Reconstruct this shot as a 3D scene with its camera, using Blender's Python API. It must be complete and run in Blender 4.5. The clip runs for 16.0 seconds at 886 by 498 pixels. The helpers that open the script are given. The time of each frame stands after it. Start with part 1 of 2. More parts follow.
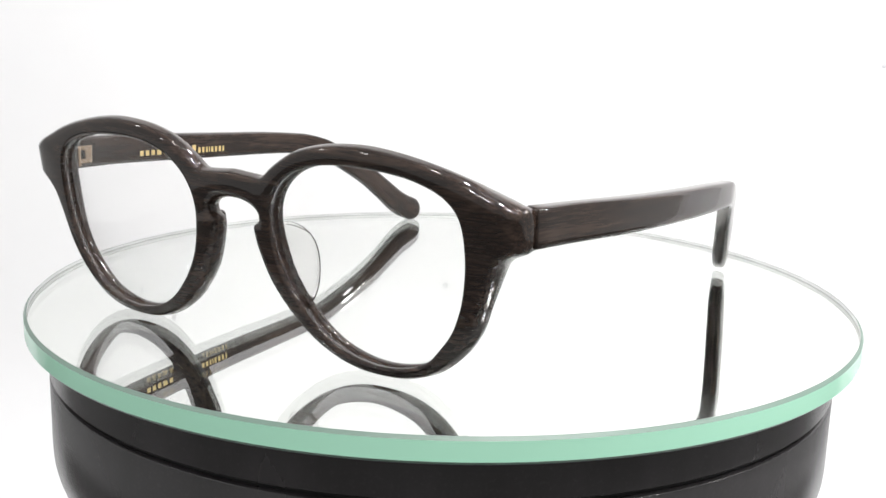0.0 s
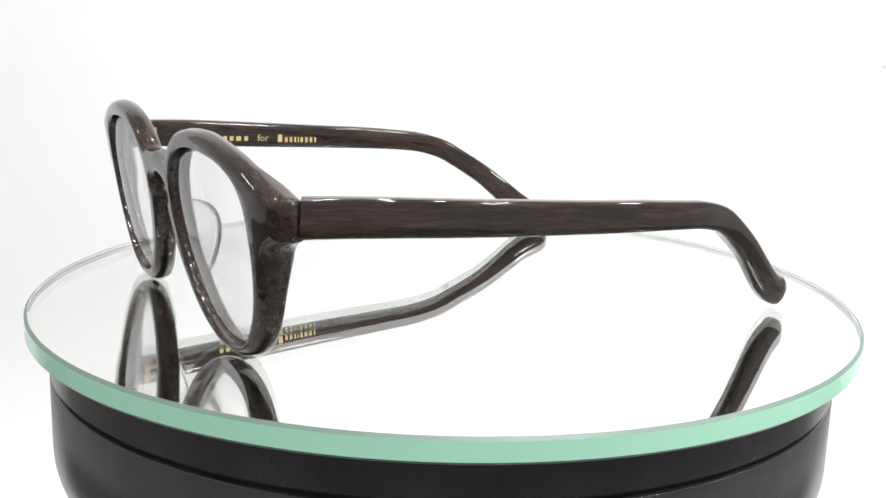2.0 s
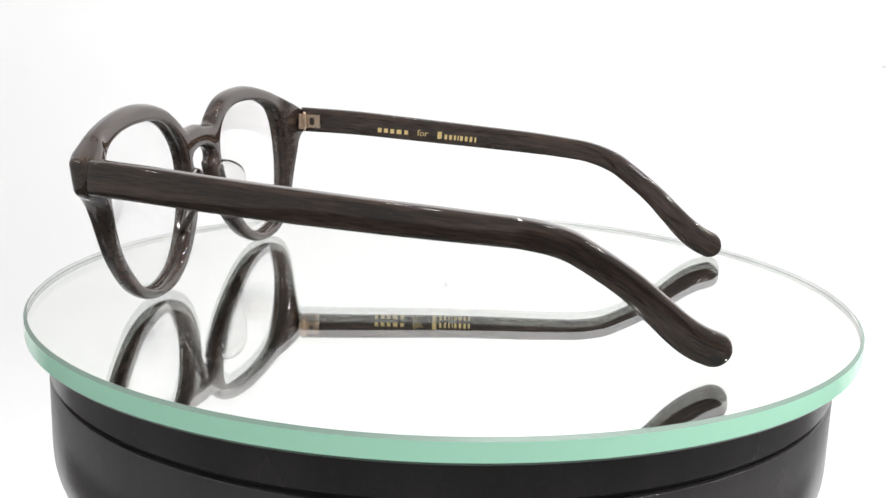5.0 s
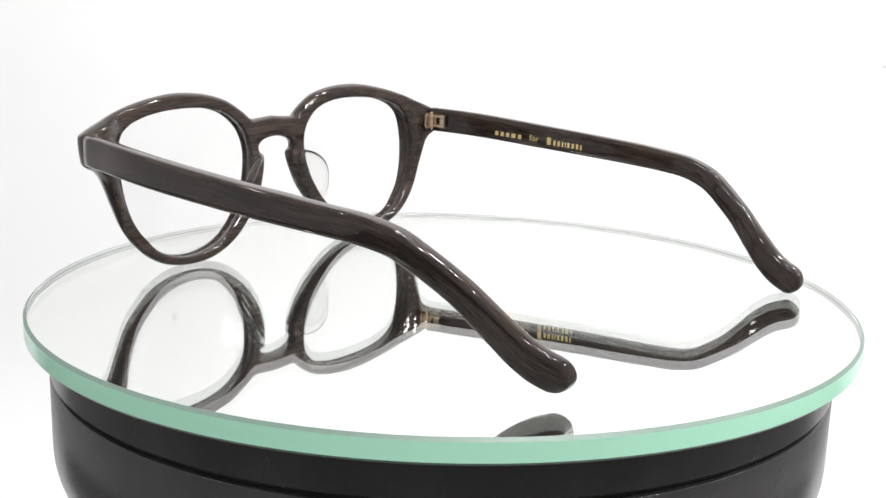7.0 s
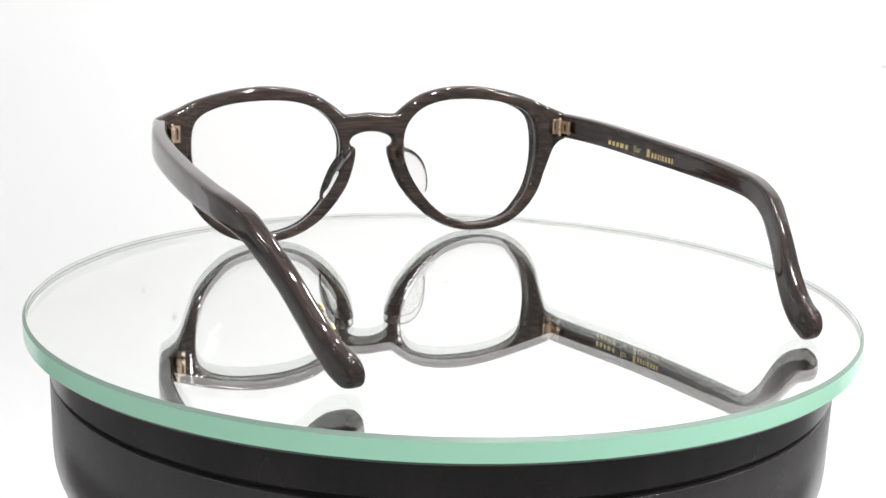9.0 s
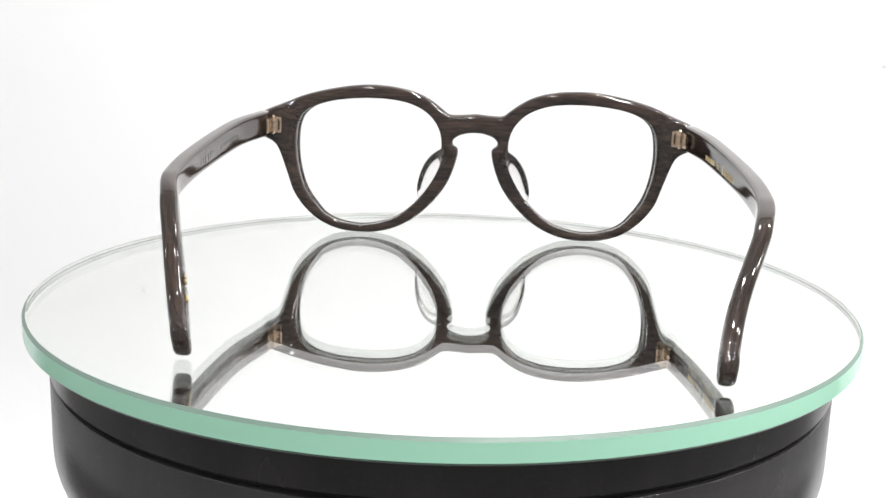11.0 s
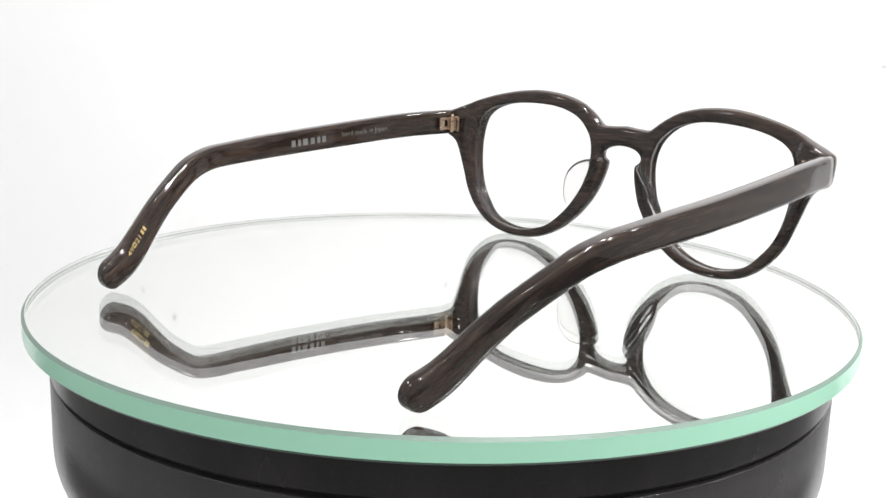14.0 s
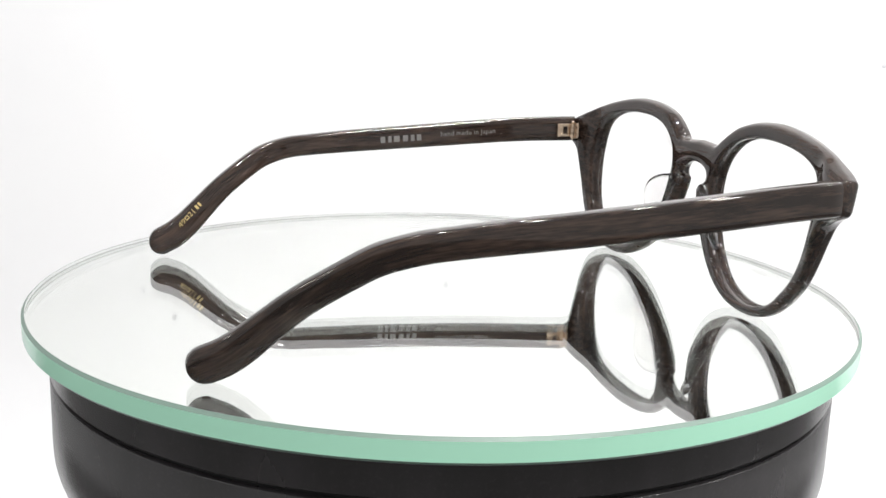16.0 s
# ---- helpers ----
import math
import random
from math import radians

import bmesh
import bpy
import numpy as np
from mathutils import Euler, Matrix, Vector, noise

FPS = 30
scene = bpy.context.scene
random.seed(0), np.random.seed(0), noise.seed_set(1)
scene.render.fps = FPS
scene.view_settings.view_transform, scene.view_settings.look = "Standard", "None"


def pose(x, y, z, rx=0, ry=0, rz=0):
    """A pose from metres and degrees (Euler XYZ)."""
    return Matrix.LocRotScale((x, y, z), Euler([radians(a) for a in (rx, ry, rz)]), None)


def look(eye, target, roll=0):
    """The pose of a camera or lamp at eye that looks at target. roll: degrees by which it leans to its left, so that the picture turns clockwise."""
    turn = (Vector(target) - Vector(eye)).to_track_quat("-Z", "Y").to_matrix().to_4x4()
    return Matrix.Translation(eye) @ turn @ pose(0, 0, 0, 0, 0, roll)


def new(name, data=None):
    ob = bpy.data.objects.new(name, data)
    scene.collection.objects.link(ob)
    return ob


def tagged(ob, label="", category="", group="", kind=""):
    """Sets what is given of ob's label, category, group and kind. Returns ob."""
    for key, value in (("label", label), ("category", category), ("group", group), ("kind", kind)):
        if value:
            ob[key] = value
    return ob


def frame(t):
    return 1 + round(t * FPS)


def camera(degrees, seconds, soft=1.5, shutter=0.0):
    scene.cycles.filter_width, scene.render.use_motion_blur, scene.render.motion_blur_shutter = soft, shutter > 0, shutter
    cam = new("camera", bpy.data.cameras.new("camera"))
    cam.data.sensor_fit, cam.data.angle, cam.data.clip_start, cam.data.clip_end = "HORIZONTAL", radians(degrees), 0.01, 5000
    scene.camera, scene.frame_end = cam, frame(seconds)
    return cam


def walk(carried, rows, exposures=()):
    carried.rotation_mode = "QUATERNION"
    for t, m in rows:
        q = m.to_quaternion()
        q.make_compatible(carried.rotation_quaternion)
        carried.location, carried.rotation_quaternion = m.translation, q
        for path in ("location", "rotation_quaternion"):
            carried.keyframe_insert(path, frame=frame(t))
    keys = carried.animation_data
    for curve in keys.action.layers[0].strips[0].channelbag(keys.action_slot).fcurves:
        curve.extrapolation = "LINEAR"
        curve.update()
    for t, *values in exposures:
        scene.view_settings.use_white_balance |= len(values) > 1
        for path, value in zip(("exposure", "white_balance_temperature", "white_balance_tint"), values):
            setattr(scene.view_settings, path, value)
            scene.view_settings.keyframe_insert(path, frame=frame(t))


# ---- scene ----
# ---- camera ----
cam = camera(43.375, 16.0, soft=1.5)
EYE = Vector((0.0, -0.28214, 0.07366))
YAW, PITCH, ROLL = radians(-0.095), radians(-12.587), 1.696
AIM = EYE + Vector((math.sin(YAW) * math.cos(PITCH), math.cos(YAW) * math.cos(PITCH), math.sin(PITCH)))
walk(cam, [(0.0, look(EYE, AIM, ROLL)), (16.0, look(EYE, AIM, ROLL))])
scene.view_settings.exposure = 0.0

# ---- light: a white photo tent under a panel of small diode lamps ----
world = bpy.data.worlds.new("world")
scene.world = world
world.use_nodes = True
world.node_tree.nodes["Background"].inputs[0].default_value = (1.0, 1.0, 0.99, 1)
world.node_tree.nodes["Background"].inputs[1].default_value = 0.60


def area(name, eye, target, sx, sy, power, colour=(1, 0.98, 0.95)):
    data = bpy.data.lights.new(name, "AREA")
    data.shape, data.size, data.size_y = "RECTANGLE", sx, sy
    data.energy, data.color = power, colour
    ob = new(name, data)
    ob.matrix_world = look(eye, target)
    return ob


for y, power in ((-0.36, 1.95), (-0.06, 1.35), (0.17, 0.75)):
    for x in (-0.09, 0.13, 0.35):
        if y < 0.1 or x > 0:
            area("diode_lamp", (x, y, 0.64), (x * 0.6 + 0.03, 0.14, -0.05), 0.028, 0.028, power * (0.24 if x < 0 else 1.04), (1, 0.988, 0.97))

for x, y, power in ((-0.45, -0.24, 0.15), (-0.45, -0.02, 0.12), (0.45, -0.24, 0.5), (0.45, -0.02, 0.5)):
    area("diode_lamp", (x, y, 0.36), (0, 0.1, 0), 0.03, 0.03, power, (1, 0.988, 0.97))

# ---- materials ----
def material(name):
    m = bpy.data.materials.new(name)
    m.use_nodes = True
    return m, m.node_tree.nodes, m.node_tree.links, m.node_tree.nodes["Principled BSDF"]


def ramp(nodes, stops):
    r = nodes.new("ShaderNodeValToRGB")
    while len(r.color_ramp.elements) < len(stops):
        r.color_ramp.elements.new(0.5)
    for e, (at, c) in zip(r.color_ramp.elements, stops):
        e.position, e.color = at, (*c, 1)
    return r


def wood(name, stretch, scale, grain=""):
    """Polished dark wood-grain acetate; the grain runs along the axis with the small stretch value, in the mesh's own grain space where it has one."""
    m, n, l, b = material(name)
    co = n.new("ShaderNodeTexCoord")
    mp = n.new("ShaderNodeMapping")
    mp.inputs["Scale"].default_value = stretch
    if grain:
        own = n.new("ShaderNodeAttribute")
        own.attribute_name = grain
        l.new(own.outputs["Vector"], mp.inputs["Vector"])
    else:
        l.new(co.outputs["Object"], mp.inputs["Vector"])
    wide = n.new("ShaderNodeTexNoise")
    wide.inputs["Scale"].default_value, wide.inputs["Detail"].default_value = scale, 5
    wide.inputs["Distortion"].default_value = 0.6
    fine = n.new("ShaderNodeTexNoise")
    fine.inputs["Scale"].default_value, fine.inputs["Detail"].default_value = 2300, 3
    l.new(mp.outputs[0], wide.inputs["Vector"])
    l.new(mp.outputs[0], fine.inputs["Vector"])
    mix = n.new("ShaderNodeMath")
    mix.operation = "MULTIPLY_ADD"
    mix.inputs[1].default_value = 0.45
    l.new(fine.outputs[0], mix.inputs[0])
    half = n.new("ShaderNodeMath")
    half.operation = "MULTIPLY"
    half.inputs[1].default_value = 0.6
    l.new(wide.outputs[0], half.inputs[0])
    l.new(half.outputs[0], mix.inputs[2])
    r = ramp(n, [(0.38, (0.0130, 0.0088, 0.0074)), (0.49, (0.0205, 0.0137, 0.0111)), (0.57, (0.033, 0.0215, 0.0168)), (0.68, (0.052, 0.034, 0.026))])
    l.new(mix.outputs[0], r.inputs[0])
    l.new(r.outputs[0], b.inputs["Base Color"])
    b.inputs["Roughness"].default_value = 0.055
    b.inputs["IOR"].default_value = 1.5
    bump = n.new("ShaderNodeBump")
    bump.inputs["Strength"].default_value, bump.inputs["Distance"].default_value = 0.0005, 0.0001
    l.new(wide.outputs[0], bump.inputs["Height"])
    l.new(bump.outputs[0], b.inputs["Normal"])
    return m


WOOD_ACROSS = wood("wood_grain_across", (0.075, 1.0, 1.0), 620)
WOOD_ALONG = wood("wood_grain_along", (1.0, 0.085, 1.0), 520, "grain")


def plain(name, colour, rough, metal=0.0, transmission=0.0, grain=0.0, ior=1.5):
    m, n, l, b = material(name)
    b.inputs["Base Color"].default_value = (*colour, 1)
    b.inputs["Roughness"].default_value = rough
    b.inputs["Metallic"].default_value = metal
    b.inputs["Transmission Weight"].default_value = transmission
    b.inputs["IOR"].default_value = ior
    if grain:
        tex = n.new("ShaderNodeTexNoise")
        tex.inputs["Scale"].default_value, tex.inputs["Detail"].default_value = 90, 5
        co = n.new("ShaderNodeTexCoord")
        l.new(co.outputs["Object"], tex.inputs["Vector"])
        r = n.new("ShaderNodeMapRange")
        r.inputs["To Min"].default_value, r.inputs["To Max"].default_value = rough - grain, rough + grain
        l.new(tex.outputs[0], r.inputs[0])
        l.new(r.outputs[0], b.inputs["Roughness"])
    return m


GLASS = plain("plate_glass", (0.982, 0.994, 0.986), 0.0, transmission=1.0, ior=1.5)
SILVER = plain("silvered_back", (0.885, 0.895, 0.875), 0.0, metal=1.0)


def worn_black():
    """Glossy black plastic with a thin film of dust and rubbed streaks."""
    m, n, l, b = material("black_plastic")
    co = n.new("ShaderNodeTexCoord")
    mp = n.new("ShaderNodeMapping")
    mp.inputs["Scale"].default_value = (1, 1, 0.35)
    l.new(co.outputs["Object"], mp.inputs["Vector"])
    streak = n.new("ShaderNodeTexNoise")
    streak.inputs["Scale"].default_value, streak.inputs["Detail"].default_value = 70, 6
    dust = n.new("ShaderNodeTexNoise")
    dust.inputs["Scale"].default_value, dust.inputs["Detail"].default_value = 1400, 2
    l.new(mp.outputs[0], streak.inputs["Vector"])
    l.new(co.outputs["Object"], dust.inputs["Vector"])
    r = ramp(n, [(0.35, (0.026, 0.024, 0.025)), (0.7, (0.036, 0.033, 0.035))])
    l.new(streak.outputs[0], r.inputs[0])
    fleck = ramp(n, [(0.55, (0, 0, 0)), (0.8, (0.006, 0.006, 0.006))])
    l.new(dust.outputs[0], fleck.inputs[0])
    add = n.new("ShaderNodeMixRGB")
    add.blend_type = "ADD"
    add.inputs[0].default_value = 1.0
    l.new(r.outputs[0], add.inputs[1])
    l.new(fleck.outputs[0], add.inputs[2])
    l.new(add.outputs[0], b.inputs["Base Color"])
    rough = n.new("ShaderNodeMapRange")
    rough.inputs["To Min"].default_value, rough.inputs["To Max"].default_value = 0.22, 0.3
    l.new(streak.outputs[0], rough.inputs[0])
    l.new(rough.outputs[0], b.inputs["Roughness"])
    return m


EDGE = plain("green_glass_edge", (0.45, 0.825, 0.63), 0.16, transmission=0.0, grain=0.06)
CHAMFER = plain("ground_chamfer", (0.14, 0.21, 0.175), 0.4, grain=0.05)
# near-white paint in place of the total internal reflection at the plate's edge
WALL = plain("inner_edge_reflection", (0.93, 0.955, 0.94), 0.5)
ARRIS = plain("ground_arris", (0.42, 0.44, 0.43), 0.6)
CLEAR = plain("clear_acetate", (0.93, 0.92, 0.915), 0.07, transmission=1.0, ior=1.42)
BRASS = plain("brass", (0.64, 0.50, 0.38), 0.26, metal=1.0, grain=0.08)
GILT = plain("gilt_print", (0.66, 0.51, 0.23), 0.35, metal=0.4)
SILVER_PRINT = plain("silver_print", (0.20, 0.195, 0.19), 0.4, metal=0.4)
BLACK = worn_black()
GAP_SHADE = plain("gap_shade", (0.002, 0.002, 0.002), 0.8)


def lens_material():
    m, n, l, b = material("spectacle_lens")
    n.remove(b)
    clear = n.new("ShaderNodeBsdfTransparent")
    clear.inputs[0].default_value = (0.985, 0.985, 0.985, 1)
    gloss = n.new("ShaderNodeBsdfGlossy")
    gloss.inputs["Roughness"].default_value = 0.0
    face = n.new("ShaderNodeLayerWeight")
    face.inputs[0].default_value = 0.5
    power = n.new("ShaderNodeMath")
    power.operation = "POWER"
    power.inputs[1].default_value = 4.2
    l.new(face.outputs["Facing"], power.inputs[0])
    fres = n.new("ShaderNodeMath")
    fres.operation = "MULTIPLY_ADD"
    fres.inputs[1].default_value, fres.inputs[2].default_value = 0.93, 0.02
    l.new(power.outputs[0], fres.inputs[0])
    mix = n.new("ShaderNodeMixShader")
    l.new(fres.outputs[0], mix.inputs[0])
    l.new(clear.outputs[0], mix.inputs[1])
    l.new(gloss.outputs[0], mix.inputs[2])
    l.new(mix.outputs[0], n["Material Output"].inputs[0])
    return m


LENS = lens_material()


def cloth():
    m, n, l, b = material("white_tent_cloth")
    tex = n.new("ShaderNodeTexNoise")
    tex.inputs["Scale"].default_value, tex.inputs["Detail"].default_value = 3.0, 4
    r = ramp(n, [(0.3, (0.80, 0.80, 0.815)), (0.7, (0.83, 0.83, 0.835))])
    l.new(tex.outputs[0], r.inputs[0])
    l.new(r.outputs[0], b.inputs["Base Color"])
    b.inputs["Roughness"].default_value = 0.9
    b.inputs["Specular IOR Level"].default_value = 0.1
    return m


CLOTH = cloth()

# ---- mesh helpers ----
MM = 0.001


def part(name, bm, mat, parent=None, label="", smooth=True, kind=""):
    me = bpy.data.meshes.new(name)
    bmesh.ops.recalc_face_normals(bm, faces=bm.faces)
    bm.to_mesh(me)
    bm.free()
    for mt in (mat if isinstance(mat, (list, tuple)) else [mat]):
        me.materials.append(mt)
    if smooth:
        me.polygons.foreach_set("use_smooth", [True] * len(me.polygons))
    ob = new(name, me)
    ob.parent = parent
    return tagged(ob, label=label, kind=kind)


def thing(name, label, category, **more):
    return tagged(new(name), label=label, category=category, **more)


def spline(points, n, closed=False):
    """Catmull-Rom through the points, n steps a span."""
    pts = [Vector(p) for p in points]
    k, out = len(pts), []
    for i in range(k if closed else k - 1):
        if closed:
            a, b, c, d = (pts[(i + j) % k] for j in (-1, 0, 1, 2))
        else:
            b, c = pts[i], pts[i + 1]
            a = pts[i - 1] if i else b * 2 - c
            d = pts[i + 2] if i + 2 < k else c * 2 - b
        for s in range(n):
            t = s / n
            out.append(0.5 * ((2 * b) + (c - a) * t + (2 * a - 5 * b + 4 * c - d) * t * t + (3 * b - a - 3 * c + d) * t ** 3))
    if not closed:
        out.append(pts[-1])
    return out


def lathe(profile, seg, mats=None):
    """A solid of revolution about z from (radius, height) pairs; mats gives the material slot of each band."""
    bm = bmesh.new()
    rings = []
    for r, z in profile:
        if r < 1e-9:
            rings.append([bm.verts.new((0, 0, z))])
        else:
            rings.append([bm.verts.new((r * math.cos(2 * math.pi * i / seg), r * math.sin(2 * math.pi * i / seg), z)) for i in range(seg)])
    for k, (a, b) in enumerate(zip(rings, rings[1:])):
        for i in range(seg):
            j = (i + 1) % seg
            vs = [a[i % len(a)], a[j % len(a)], b[j % len(b)], b[i % len(b)]]
            vs = [v for q, v in enumerate(vs) if v not in vs[:q]]
            f = bm.faces.new(vs)
            f.material_index = mats[k] if mats else 0
    return bm


def box(bm, centre, size, turn=None, bevel=0.0):
    m = Matrix.Translation(centre) @ (turn or Matrix()) @ Matrix.Diagonal((*size, 1))
    made = bmesh.ops.create_cube(bm, size=1, matrix=m)
    if bevel:
        edges = {e for v in made["verts"] for e in v.link_edges}
        bmesh.ops.bevel(bm, geom=list(edges), offset=bevel, segments=2, affect="EDGES", profile=0.6)


# ---- the tent round the turntable ----
def tent():
    bm = bmesh.new()
    w, back, front, top, floor, r = 0.5, 0.42, -0.10, 0.75, -0.30, 0.16
    prof = [(front, floor), (back - r, floor)]
    prof += [(back - r + r * math.sin(a), floor + r - r * math.cos(a)) for a in [math.pi / 2 * i / 12 for i in range(1, 13)]]
    prof += [(back, top - 0.05)]
    rows = [[bm.verts.new((x, y, z)) for y, z in prof] for x in (-w, w)]
    for i in range(len(prof) - 1):
        bm.faces.new((rows[0][i], rows[0][i + 1], rows[1][i + 1], rows[1][i]))
    tagged(part("backdrop", bm, CLOTH), label="seamless white sweep of the photo tent", category="backdrop", kind="structure")
    for name, c, s in (("wall_west", (-w - 0.01, back - 0.045, 0.2), (0.02, 0.09, 1.1)),
                       ("wall_east", (w + 0.01, back - 0.07, 0.2), (0.02, 0.14, 1.1)),
                       ("ceiling", (0, 0.11, top + 0.01), (2 * w, 0.62, 0.02))):
        bm = bmesh.new()
        box(bm, c, s)
        tagged(part(name, bm, CLOTH, smooth=False), label="white cloth top of the photo tent" if name == "ceiling" else "white cloth side of the photo tent", category="tent wall", kind="structure")


tent()


def table():
    bm = bmesh.new()
    box(bm, (0, -0.55, -0.32), (1.9, 2.1, 0.03), bevel=0.004)
    tagged(part("floor", bm, TABLE, smooth=False), label="dark laminate tabletop under the tent", category="tabletop", kind="structure")


TABLE = plain("dark_laminate", (0.13, 0.127, 0.125), 0.45, grain=0.1)
table()

# grey discs added on the backdrop to imitate dust on the camera sensor
SPECK = plain("dust", (0.58, 0.58, 0.60), 0.9, grain=0.05)


SPECKS = [(0.0014, 0.1071, 0.0022), (-0.1759, 0.1336, 0.0020), (-0.1962, 0.1162, 0.0018), (0.2694, 0.0417, 0.0016)]


def speck(x, z, r):
    bm = lathe([(0, 0.0003), (r * 0.6, 0.00025), (r * 0.9, 0.0001), (r * 0.9, 0.0), (0, 0.0)], 14)
    ob = part("sensor_dust_speck", bm, SPECK)
    ob.matrix_world = Matrix.Translation((x, 0.42, z)) @ pose(0, 0, 0, 90, 0, 0)
    return tagged(ob, label="faint grey disc on the backdrop, standing in for dust on the camera sensor", category="dust speck", group="specks on the backdrop")


for x, z, r in SPECKS:
    speck(x, z, r)

# ---- turntable ----
R_PLATE, THICK = 103.3 * MM, 5.3 * MM
R_DRUM = 98.0 * MM
LIFT = 0.7 * MM


def turntable():
    base = thing("turntable", "glossy black plastic photo turntable drum under a glass plate", "turntable")
    base.location = (0, 0, -0.09 + LIFT)
    up = 0.09
    top, gap = -THICK - 0.2 * MM, -15.2 * MM
    z = lambda v: v + up
    bm = lathe([(0, z(top - 10 * MM)), (R_DRUM - 2 * MM, z(gap + 0.6 * MM)), (R_DRUM - 0.2 * MM, z(gap + 0.7 * MM)), (R_DRUM, z(gap + 0.9 * MM)), (R_DRUM, z(top - 0.6 * MM)),
                (R_DRUM - 0.6 * MM, z(top)), (0, z(top))], 160)
    crease(bm)
    part("platter", bm, BLACK, base, "glossy black platter rim")
    # near-black ring that paints the shade inside the gap
    bm = lathe([(R_DRUM - 1.4 * MM, z(gap - 1.5 * MM)), (R_DRUM - 1.4 * MM, z(gap + 1.5 * MM))], 160)
    part("gap_shade_ring", bm, GAP_SHADE, base, "black band painted for the shade in the gap between platter and drum")
    prof = [(0, z(gap - 3 * MM)), (R_DRUM - 2 * MM, z(gap - 0.4 * MM)), (R_DRUM - 0.2 * MM, z(gap - 0.6 * MM)), (R_DRUM, z(gap - 0.8 * MM)), (R_DRUM, z(-33 * MM))]
    prof += [(R_DRUM - 14 * MM * (1 - math.cos(a)), z(-33 * MM - 16 * MM * math.sin(a))) for a in [math.pi / 2 * i / 10 for i in range(1, 11)]]
    prof += [(R_DRUM - 16 * MM, 0.0), (0, 0.0)]
    part("drum", lathe(prof, 160), BLACK, base, "black drum with rounded lower edge")
    stand = lathe([(0, -0.21 - LIFT), (70 * MM, -0.21 - LIFT), (70 * MM, -0.001), (0, -0.001)], 64)
    part("foot", stand, BLACK, base)
    return base


def crease(bm):
    """Keep the edges between bands sharp, so that only the round is smoothed."""
    bm.normal_update()
    for e in bm.edges:
        e.smooth = len(e.link_faces) == 2 and e.calc_face_angle(0) < 0.3


def glass_plate():
    c, r = 0.7 * MM, R_PLATE
    # the ground edge shows through the glass as two fine grey lines; the white between paints the inner reflection
    q = r - c
    body = lathe([(0, -THICK), (q, -THICK), (q, -THICK + 0.9 * MM), (q, -0.9 * MM), (q, 0), (0, 0)], 360, [1, 3, 2, 3, 0])
    ring = lathe([(r - c + 0.02 * MM, -THICK), (r, -THICK + c), (r, -c), (r - c + 0.02 * MM, -0.03 * MM), (r - c + 0.02 * MM, -THICK)], 360, [1, 0, 1, 0])
    for bm in (body, ring):
        crease(bm)
        bmesh.ops.translate(bm, verts=bm.verts, vec=(0, 0.3 * MM, 0))
    ob = part("glass_plate", body, [GLASS, SILVER, WALL, ARRIS])
    part("edge_band", ring, [EDGE, CHAMFER], ob, "ground green edge of the glass")
    return tagged(ob, label="round mirrored glass plate with green polished edge", category="glass plate")


turntable()
PLATE = glass_plate()

# ---- eyeglasses: x to the wearer's left, y backwards, z up, in millimetres ----
OUTER = [(0, 38.7), (5.3, 38.3), (8.6, 38.4), (11.3, 40.4), (14.5, 42.6), (18.5, 44.6), (25, 46.2), (33, 46.8), (40, 46.3), (47, 45.0), (54, 43.0), (61, 40.3),
         (65.2, 38.6), (66.7, 37.6), (67.0, 34.3), (66.6, 30.7), (65.4, 29.8), (63.6, 28.9), (61.9, 27.2), (60.5, 24), (58.5, 18.3), (55.5, 12), (51.5, 7.0),
         (46.8, 3.3), (41.3, 1.3), (35, 0.75), (29, 1.25), (23.5, 3.0), (18.0, 6.2), (13.1, 10.8), (8.8, 16.5), (6.3, 22.6), (5.4, 27.5),
         (6.9, 28.9), (7.1, 30.4), (5.4, 31.9), (2.5, 32.8), (0, 33.0)]
OPENING = [(10.6, 30), (12.0, 34.8), (15.3, 38.6), (19.6, 41.0), (26, 42.5), (34.5, 42.8), (43.5, 42.0), (49.5, 40.3), (53.3, 37.9), (55.2, 34.6), (55.8, 29.4), (55.5, 24.1),
           (54.5, 19), (52.5, 13.7), (49.5, 9.4), (46.3, 6.0), (41.5, 3.9), (34.8, 3.1), (28, 4.3), (22.4, 7.0), (17.0, 12.2), (13.0, 18.4), (11.1, 24.5)]
DEPTH = 5.0


def front_y(x, z):
    """The front face of the frame: bowed across, tilted under."""
    return -75.0 + 0.0007 * x * x + 0.14 * (44 - z)


def inward(loop, sign):
    """Unit normals of a closed 2D loop; sign chooses the side."""
    k, out = len(loop), []
    for i in range(k):
        a, b = Vector(loop[i - 1]), Vector(loop[(i + 1) % k])
        t = (b - a).normalized()
        out.append(Vector((t.y, -t.x)) * sign)
    return out


def area_of(loop):
    return 0.5 * sum(a[0] * b[1] - b[0] * a[1] for a, b in zip(loop, loop[1:] + loop[:1]))


def resample(loop, step):
    """The closed loop at even steps."""
    pts = [Vector(p) for p in loop] + [Vector(loop[0])]
    lens_ = [(b - a).length for a, b in zip(pts, pts[1:])]
    total = sum(lens_)
    n = max(8, round(total / step))
    out, i, run = [], 0, 0.0
    for k in range(n):
        d = total * k / n
        while run + lens_[i] < d:
            run += lens_[i]
            i += 1
        out.append(tuple(pts[i].lerp(pts[i + 1], (d - run) / lens_[i])))
    return out


def smooth(t):
    t = min(1, max(0, t))
    return t * t * (3 - 2 * t)


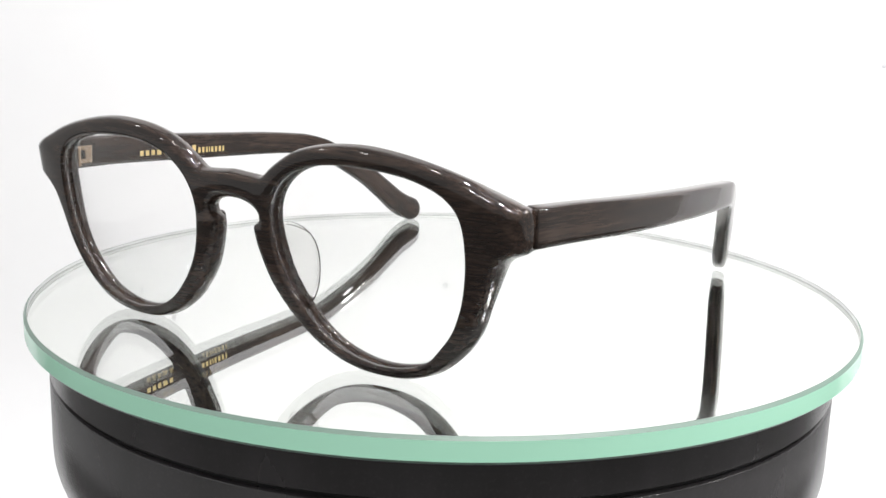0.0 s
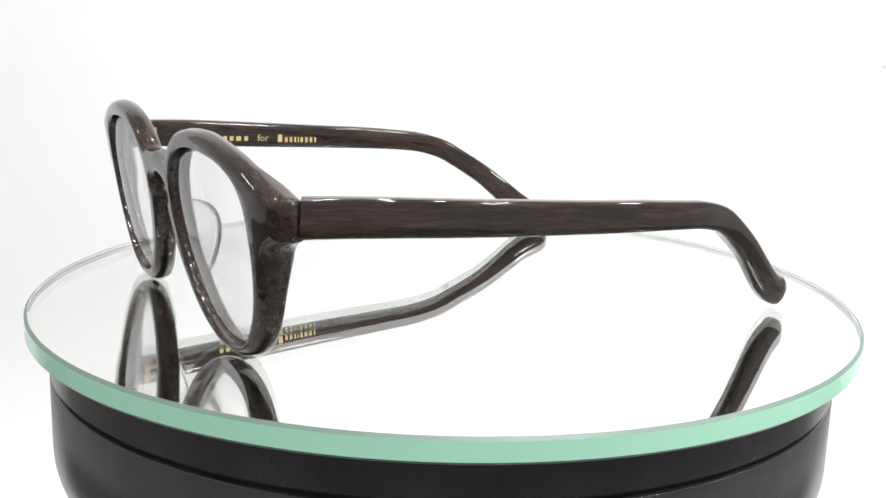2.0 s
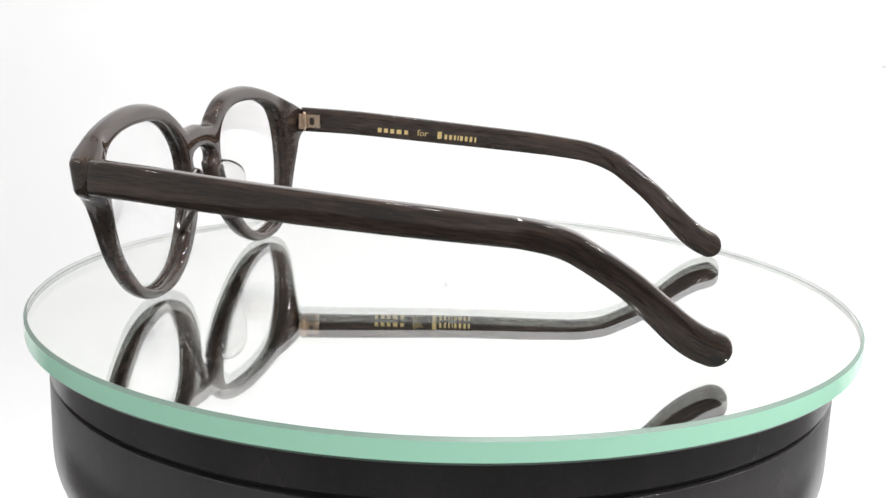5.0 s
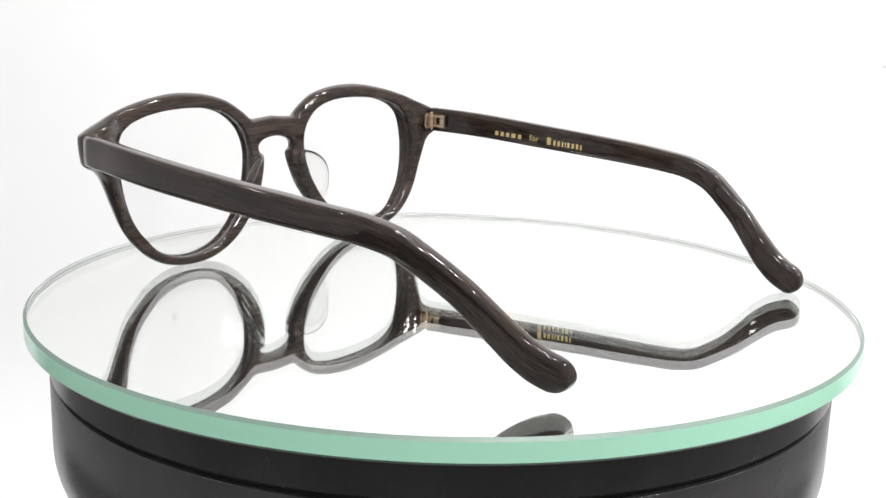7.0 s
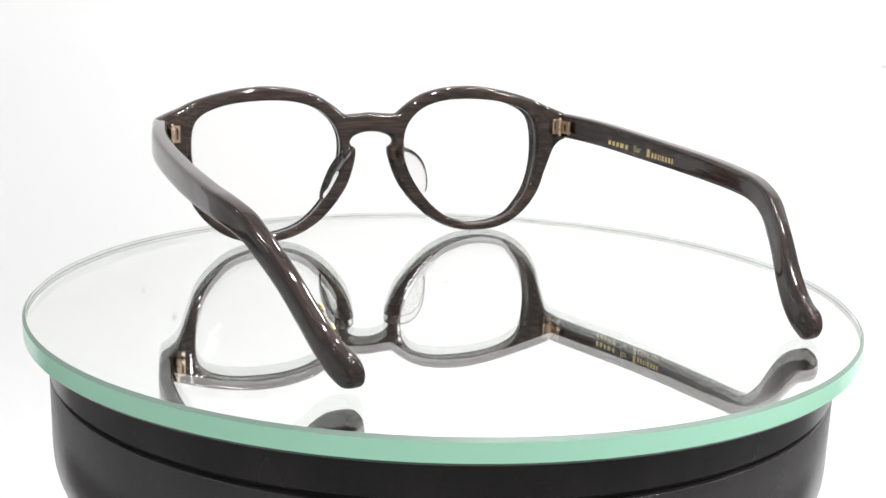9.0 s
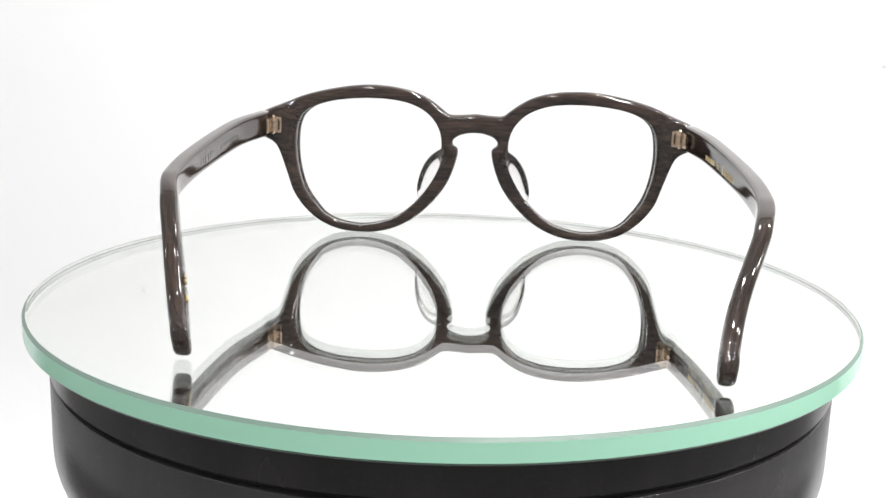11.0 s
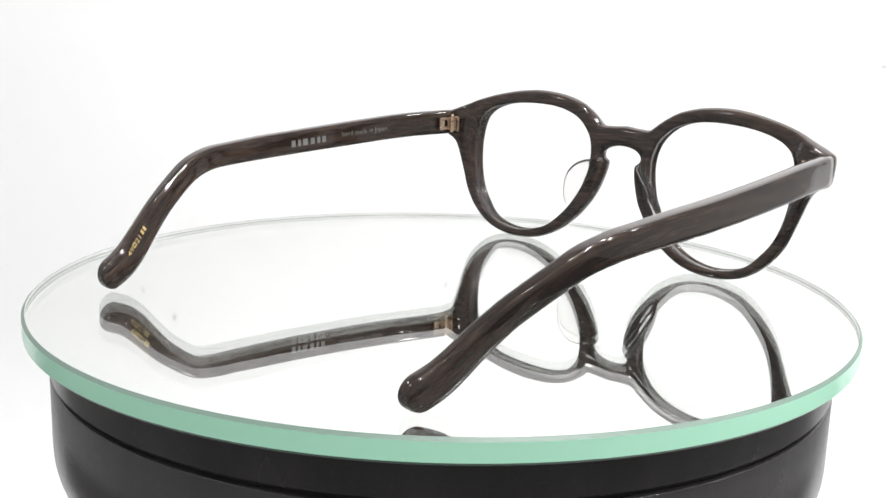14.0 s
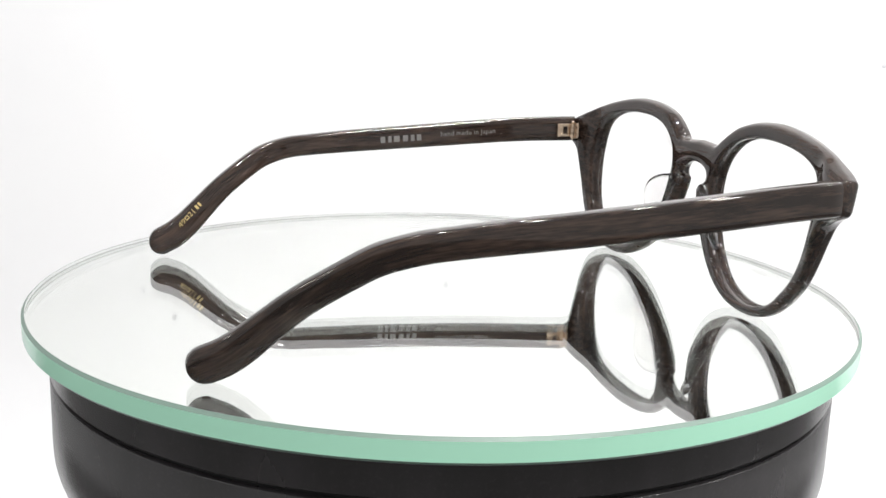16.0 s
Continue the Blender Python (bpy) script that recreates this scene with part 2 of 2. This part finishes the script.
def front_frame(parent):
    half = spline([(x, z, 0) for x, z in OUTER], 6)
    outer = [(v.x, v.y) for v in half] + [(-v.x, v.y) for v in reversed(half[1:-1])]
    hole = [(v.x, v.y) for v in spline([(x, z, 0) for x, z in OPENING], 6, True)]
    loops = [(outer, 1.9, 1.3), (hole, 0.75, 0.7), ([(-x, z) for x, z in hole], 0.75, 0.7)]
    bm = bmesh.new()
    front, back = [], []
    for n, (lp, rf, rb) in enumerate(loops):
        lp = resample(lp, 0.8)
        # into the material: towards the inside for the outline, away from the middle for the openings
        sign = (-1 if area_of(lp) > 0 else 1) * (1 if n == 0 else -1)
        nor = inward(lp, sign)
        prof = [(rf * (1 - math.sin(a)), rf * (1 - math.cos(a))) for a in [math.pi / 2 * i / 5 for i in range(6)]]
        if n:
            # the groove that holds the lens
            prof += [(0.0, 1.5), (0.25, 1.7), (0.25, 2.6), (0.0, 2.8)]
        else:
            # a softly pillowed side
            prof += [(-0.1, 2.3), (-0.16, 2.6), (-0.18, 2.9), (-0.14, 3.3)]
        prof += [(rb * (1 - math.cos(a)), DEPTH - rb + rb * math.sin(a)) for a in [math.pi / 2 * i / 4 for i in range(5)]]
        rings = [[bm.verts.new((p[0] + q.x * o, y, p[1] + q.y * o)) for p, q in zip(lp, nor)] for o, y in prof]
        k = len(lp)
        for a, b in zip(rings, rings[1:]):
            for i in range(k):
                bm.faces.new((a[i], a[(i + 1) % k], b[(i + 1) % k], b[i]))
        front.append(rings[0])
        back.append(rings[-1])
    for rows in (front, back):
        edges = [bm.edges.get((r[i], r[(i + 1) % len(r)])) for r in rows for i in range(len(r))]
        bmesh.ops.triangle_fill(bm, use_beauty=True, use_dissolve=False, edges=edges, normal=(0, -1, 0))
    for v in bm.verts:
        x, y, z = v.co
        # the end pieces thin out in front and reach further back towards the temples
        s = min(1, max(0, (abs(x) - 61) / 6))
        w = smooth((abs(x) - 53) / 9) * smooth((z - 9) / 18)
        f = y / DEPTH
        flare = (1.0 - 0.65 * smooth((abs(x) - 56) / 3)) * smooth((abs(x) - 42) / 12) * f - 0.3 * smooth((abs(x) - 56) / 3) * smooth((30 - z) / 4) * (1 - f)
        flare *= 1 if x > 0 else -1
        v.co = Vector((x + flare, front_y(x, z) + 1.3 * s * s * (1 - f) + y * (1 + 0.08 * s) + 2.1 * w * f * f, z)) * MM
    return part("front_frame", bm, WOOD_ACROSS, parent, "polished dark wood-grain acetate front")


BULGE = 2.1


def lens(parent, side):
    """A curved lens whose middle stands forward of its rim."""
    ring = spline([(x, z, 0) for x, z in OPENING], 4, True)
    cx, cz = 34.5, 23.5
    bm = bmesh.new()
    def sheet(off):
        vs = []
        for f in (0.2, 0.4, 0.6, 0.8, 0.92, 1.012):
            bulge = BULGE * max(0, 1 - f * f)
            vs.append([bm.verts.new(Vector((side * (cx + (v.x - cx) * f), front_y(cx + (v.x - cx) * f, cz + (v.y - cz) * f) + off - bulge, cz + (v.y - cz) * f)) * MM) for v in ring])
        mid = bm.verts.new(Vector((side * cx, front_y(cx, cz) + off - BULGE, cz)) * MM)
        k = len(ring)
        for i in range(k):
            j = (i + 1) % k
            bm.faces.new((mid, vs[0][i], vs[0][j]))
            for a, b in zip(vs, vs[1:]):
                bm.faces.new((a[i], a[j], b[j], b[i]))
        return vs[-1]
    a, b = sheet(1.4), sheet(2.9)
    for i in range(len(a)):
        j = (i + 1) % len(a)
        bm.faces.new((a[i], a[j], b[j], b[i]))
    ob = part("lens", bm, LENS, parent, "clear spectacle lens")
    ob.visible_shadow = False
    return ob


# centre line of a temple: y, z, height; and its distance from the middle plane
TEMPLE = [(-63.0, 34.5, 7.8), (-46, 34.0, 7.6), (-24, 32.75, 7.3), (-2, 31.55, 6.9), (9.8, 30.95, 6.7), (22.0, 30.2, 6.3), (29.3, 29.6, 6.2), (36.3, 27.9, 6.1),
          (41.6, 25.1, 6.0), (49.6, 19.5, 6.2), (55.6, 14.1, 6.7), (60.5, 9.6, 7.3), (64.2, 7.0, 7.6), (67.6, 5.5, 7.6)]
SPREAD = {1: [(-70, 63.9), (-60, 66.35), (-38, 69.8), (-2, 70.2), (25, 68.2), (38, 64.8), (46, 62.0), (55, 58.6), (62, 55.9), (74, 51.7)],
          -1: [(-70, 63.9), (-60, 66.35), (-38, 69.2), (-2, 71.0), (25, 70.2), (38, 67.6), (46, 64.4), (56, 59.8), (64, 57.3), (74, 55.4)]}
TIP_LIFT = {1: -0.4, -1: -1.05}
CURVE = {side: spline([(y, x, 0) for y, x in SPREAD[side]], 12) for side in SPREAD}


def spread(y, side):
    for a, b in zip(CURVE[side], CURVE[side][1:]):
        if y <= b.x:
            return a.y + (b.y - a.y) * (y - a.x) / (b.x - a.x)
    return CURVE[side][-1].y


def temple_line(side):
    """Stations of y, z, height; one temple stands a little higher at its tip than the other."""
    back = 0.5 if side < 0 else 0.0
    sag = 0.8 if side < 0 else 0.0
    return [Vector((v.x + back * min(1, max(0, (v.x - 10) / 20)), v.y + TIP_LIFT[side] * (v.x + 64) / 132 - sag * math.exp(-((v.x - 42) / 16) ** 2), v.z)) for v in spline(TEMPLE, 6)]


def temple(parent, side):
    line = temple_line(side)
    bm = bmesh.new()
    rings, n = [], 32

    grain = []

    def ring(y, z, h, w, d, run, shear=0.0):
        up = Vector((0, -d.z, d.y))
        if up.z < 0:
            up = -up
        vs = []
        for i in range(n):
            a = 2 * math.pi * (i + 0.5) / n
            c, s = math.cos(a), math.sin(a)
            e = 0.4 + 0.17 * smooth((y - 34) / 26)
            px = math.copysign(abs(c) ** e, c) * w / 2
            pz = math.copysign(abs(s) ** e, s) * h / 2
            q = Vector((side * (spread(y, side) + px), y - shear * (px + 2), z)) + up * pz
            vs.append(bm.verts.new(q * MM))
            grain.append((side * 0.2 + px * MM, run * MM, pz * MM))
        rings.append(vs)

    run = 0.0
    for i, v in enumerate(line):
        run += math.hypot(v.x - line[i - 1].x, v.y - line[i - 1].y) if i else 0.0
        d = line[min(i + 1, len(line) - 1)] - line[max(i - 1, 0)]
        d = Vector((0, d.x, d.y)).normalized()
        if i == 0:
            ring(v.x, v.y, v.z - 0.25, 4.0, d, run, 0.45)
            ring(v.x + 0.25, v.y, v.z, 4.2, d, run, 0.45)
        else:
            ring(v.x, v.y, v.z, 4.2, d, run, 0.45 * max(0, 1 - i / 3))
    last, rad = line[-1], line[-1].z / 2
    for k in range(1, 9):
        a = math.pi / 2 * k / 8.3
        q = Vector((0, last.x, last.y)) + d * (rad * math.sin(a))
        ring(q.y, q.z, 2 * rad * math.cos(a), 4.2 * math.cos(a) ** 0.3, d, run + rad * math.sin(a))
    for a, b in zip(rings, rings[1:]):
        for i in range(n):
            j = (i + 1) % n
            bm.faces.new((a[i], a[j], b[j], b[i]))
    bm.faces.new(rings[0])
    bm.faces.new(rings[-1])
    bm.verts.index_update()
    ob = part("temple", bm, WOOD_ALONG, parent, "dark wood-grain acetate temple with curved tip")
    field = ob.data.attributes.new("grain", "FLOAT_VECTOR", "POINT")
    field.data.foreach_set("vector", [c for g in grain for c in g])
    return ob


def nose_pad(parent, side):
    """A clear D-shaped plate that stands out behind the nasal side of the rim, rounded at its edge and thicker at its root."""
    out = Vector((0.649, 0.757, -0.071)).normalized()
    up = Vector((-0.253, 0.303, 0.919)).normalized()
    nor = out.cross(up).normalized()
    mid = Vector((10.9, -69.6, 19.2))
    e = 2 / 2.38
    rim = []
    for i in range(56):
        a = 2 * math.pi * i / 56
        c, q = math.cos(a), math.sin(a)
        rim.append((math.copysign(abs(q) ** e, q) * (8.2 if q > 0 else 1.6), math.copysign(abs(c) ** e, c) * 10.1))
    bm = bmesh.new()

    def spot(u, v, h):
        thick = 1.05 + 0.05 * max(0, 4 - u)
        p = mid + out * u + up * v + nor * (h * thick + 0.012 * max(0, u) ** 2)
        # the root stays inside the rim
        p.y = max(p.y, front_y(p.x, p.z) + 2.6)
        return bm.verts.new(Vector((side * p.x, p.y, p.z)) * MM)

    rings = []
    for k in range(9):
        a = math.pi * k / 8
        inset = 1 - 0.15 * (1 - math.sin(a))
        rings.append([spot(u * inset, v * inset, math.cos(a)) for u, v in rim])
    for f in (0.6, 0.3):
        rings.insert(0, [spot(u * f, v * f, 1.06) for u, v in rim])
        rings.append([spot(u * f, v * f, -1.06) for u, v in rim])
    n = len(rim)
    for a, b in zip(rings, rings[1:]):
        for i in range(n):
            j = (i + 1) % n
            bm.faces.new((a[i], a[j], b[j], b[i]))
    for ends, h in ((rings[0], 1.06), (rings[-1], -1.06)):
        m = spot(0, 0, h)
        for i in range(n):
            bm.faces.new((ends[i], ends[(i + 1) % n], m))
    return part("nose_pad", bm, CLEAR, parent, "clear acetate nose pad")


def hinge(temple_ob, side):
    """A barrel hinge: a slotted plate let into the temple, three knuckles, and a bracket on the back of the end piece."""
    y0, z = -63.1, 34.2
    x = spread(y0, side) - 2.1

    def bit(name, boxes, parent, label=""):
        bm = bmesh.new()
        for c, d in boxes:
            box(bm, Vector((side * c[0], c[1], c[2])) * MM, Vector(d) * MM, bevel=0.18 * MM)
        return part(name, bm, BRASS, parent, label, smooth=False)

    plate = bit("hinge", [((x - 0.1, y0 + 3.7, z + 1.6), (0.9, 5.4, 1.0)), ((x - 0.1, y0 + 3.7, z - 1.6), (0.9, 5.4, 1.0)),
                          ((x - 0.1, y0 + 5.4, z), (0.9, 2.0, 2.4)), ((x - 0.1, y0 + 2.0, z), (0.5, 1.8, 2.4))], temple_ob, "small brass hinge plate with a slot")
    for dz in (-1.5, 0.0, 1.5):
        bm = bmesh.new()
        bmesh.ops.create_cone(bm, cap_ends=True, segments=20, radius1=1.05 * MM, radius2=1.05 * MM, depth=1.3 * MM,
                              matrix=Matrix.Translation(Vector((side * (x - 0.9), y0 + 1.3, z + dz)) * MM))
        part("knuckle", bm, BRASS, temple_ob, smooth=False)
    bit("bracket", [((x - 2.3, y0 + 0.7, z + 2.0), (1.6, 0.9, 0.9)), ((x - 2.3, y0 + 0.7, z - 2.0), (1.6, 0.9, 0.9)), ((x - 1.7, y0 + 0.6, z), (0.9, 1.0, 4.6)),
                    ((x - 2.9, y0 + 0.6, z), (0.7, 0.8, 4.6))],
        temple_ob, "brass bracket on the end piece")
    for dz in (2.6, -2.6):
        bm = bmesh.new()
        bmesh.ops.create_uvsphere(bm, u_segments=12, v_segments=8, radius=0.65 * MM, matrix=Matrix.Translation(Vector((side * (x - 0.9), y0 + 1.3, z + dz * 0.9)) * MM))
        part("screw", bm, BRASS, temple_ob, "tiny screw head")
    return plate


def on_temple(side, y, z, u, v, slope, lift=0.03):
    """A point of the inner face of a temple, u along the writing and v up from the writing's start at y, z."""
    along = Vector((0, side * -math.cos(slope), math.sin(slope)))
    up = Vector((0, side * math.sin(slope), math.cos(slope)))
    p = Vector((0, y, z)) + along * u + up * v
    p.x = side * (spread(p.y, side) - 2.1 - lift)
    return p * MM


def bars(name, parent, side, y, z, slope, mat, items, label):
    """Plain raised bars of (start, length, low, high)."""
    bm = bmesh.new()
    for u, w, lo, hi in items:
        vs = [[bm.verts.new(on_temple(side, y, z, a, b, slope, up)) for a, b in ((u, lo), (u + w, lo), (u + w, hi), (u, hi))] for up in (0.06, -0.3)]
        bm.faces.new(vs[0])
        for i in range(4):
            j = (i + 1) % 4
            bm.faces.new((vs[0][i], vs[0][j], vs[1][j], vs[1][i]))
    return part(name, bm, mat, parent, label, smooth=False, kind="stuff")


def lettering(text, parent, side, y, z, slope, length, height, mat, label):
    data = bpy.data.curves.new("lettering", "FONT")
    data.body, data.size, data.resolution_u, data.extrude = text, 1.0, 2, 0.0
    ob = bpy.data.objects.new("lettering", data)
    scene.collection.objects.link(ob)
    dg = bpy.context.evaluated_depsgraph_get()
    me = bpy.data.meshes.new_from_object(ob.evaluated_get(dg))
    bpy.data.objects.remove(ob)
    bm = bmesh.new()
    bm.from_mesh(me)
    bpy.data.meshes.remove(me)
    x0, x1 = min(v.co.x for v in bm.verts), max(v.co.x for v in bm.verts)
    y0, y1 = min(v.co.y for v in bm.verts), max(v.co.y for v in bm.verts)
    for v in bm.verts:
        v.co = on_temple(side, y, z, (v.co.x - x0) / (x1 - x0) * length, (v.co.y - y0) / (y1 - y0) * height, slope, 0.06)
    return part("lettering", bm, mat, parent, label, smooth=False)


def word(start, widths, low, high, gap=0.35):
    out, u = [], start
    for w in widths:
        out += [(u, w * 0.72, low, high * 0.9)]
        u += w + gap
    return out


def writing(left, right):
    # right temple: two gilt maker's marks with a small word between them
    s = -0.045
    bars("makers_mark", right, -1, -38.3, 31.4, s, GILT, word(0, (1.7, 1.7, 1.7, 2.2, 1.7), 0, 1.5), "gilt maker's mark")
    lettering("for", right, -1, -25.4, 30.8, s, 3.6, 2.0, GILT, "small gilt lettering")
    bars("makers_mark", right, -1, -18.8, 30.2, s, GILT, word(0, (1.9,), 0, 2.5) + word(2.3, (1.2, 1.2, 0.8, 0.5, 1.2, 1.2, 1.2, 0.8), 0, 1.7), "gilt maker's mark")
    # left temple: silver mark and small words
    s = 0.055
    bars("makers_mark", left, 1, 0.4, 30.1, s, SILVER_PRINT, word(0, (2.1, 1.5, 2.6, 2.2, 1.6, 2.0), 0, 2.1), "silver maker's mark")
    lettering("hand made in Japan", left, 1, -19.2, 31.5, s, 18.0, 1.9, SILVER_PRINT, "small silver lettering")
    # size mark on the left tip
    lettering("49", left, 1, 62.4, 8.6, 0.77, 2.2, 1.5, GILT, "gilt size mark")
    bars("size_box", left, 1, 62.4, 8.6, 0.77, GILT, [(2.5, 1.2, 0.1, 0.3), (2.5, 1.2, 1.1, 1.3), (2.5, 0.2, 0.3, 1.1), (3.5, 0.2, 0.3, 1.1)], "gilt square of the size mark")
    lettering("21", left, 1, 62.4 - 4.0 * 0.718, 8.6 + 4.0 * 0.696, 0.77, 1.8, 1.5, GILT, "gilt size mark")
    bars("size_code", left, 1, 62.4, 8.6, 0.77, GILT, word(6.8, (0.9, 0.9), 0, 1.5, 0.2), "gilt code mark")


def eyeglasses():
    g = thing("eyeglasses", "dark wood-grain acetate eyeglasses with keyhole bridge, open temples", "eyeglasses")
    front_frame(g)
    arms = {}
    for side in (1, -1):
        lens(g, side)
        nose_pad(g, side)
        arms[side] = temple(g, side)
        hinge(arms[side], side)
    writing(arms[1], arms[-1])
    return g


GLASSES = eyeglasses()


# ---- the turning ----
def motions():
    start, rate = -33.874, -13.591
    turn = [(t * 0.5, pose(0, 0, 0, 0, 0, start + rate * t * 0.5)) for t in range(33)]
    walk(PLATE, [(t, pose(0, 0, LIFT) @ m) for t, m in turn])
    walk(GLASSES, [(t, m @ pose(-4.433 * MM, 0, 0)) for t, m in turn])


motions()
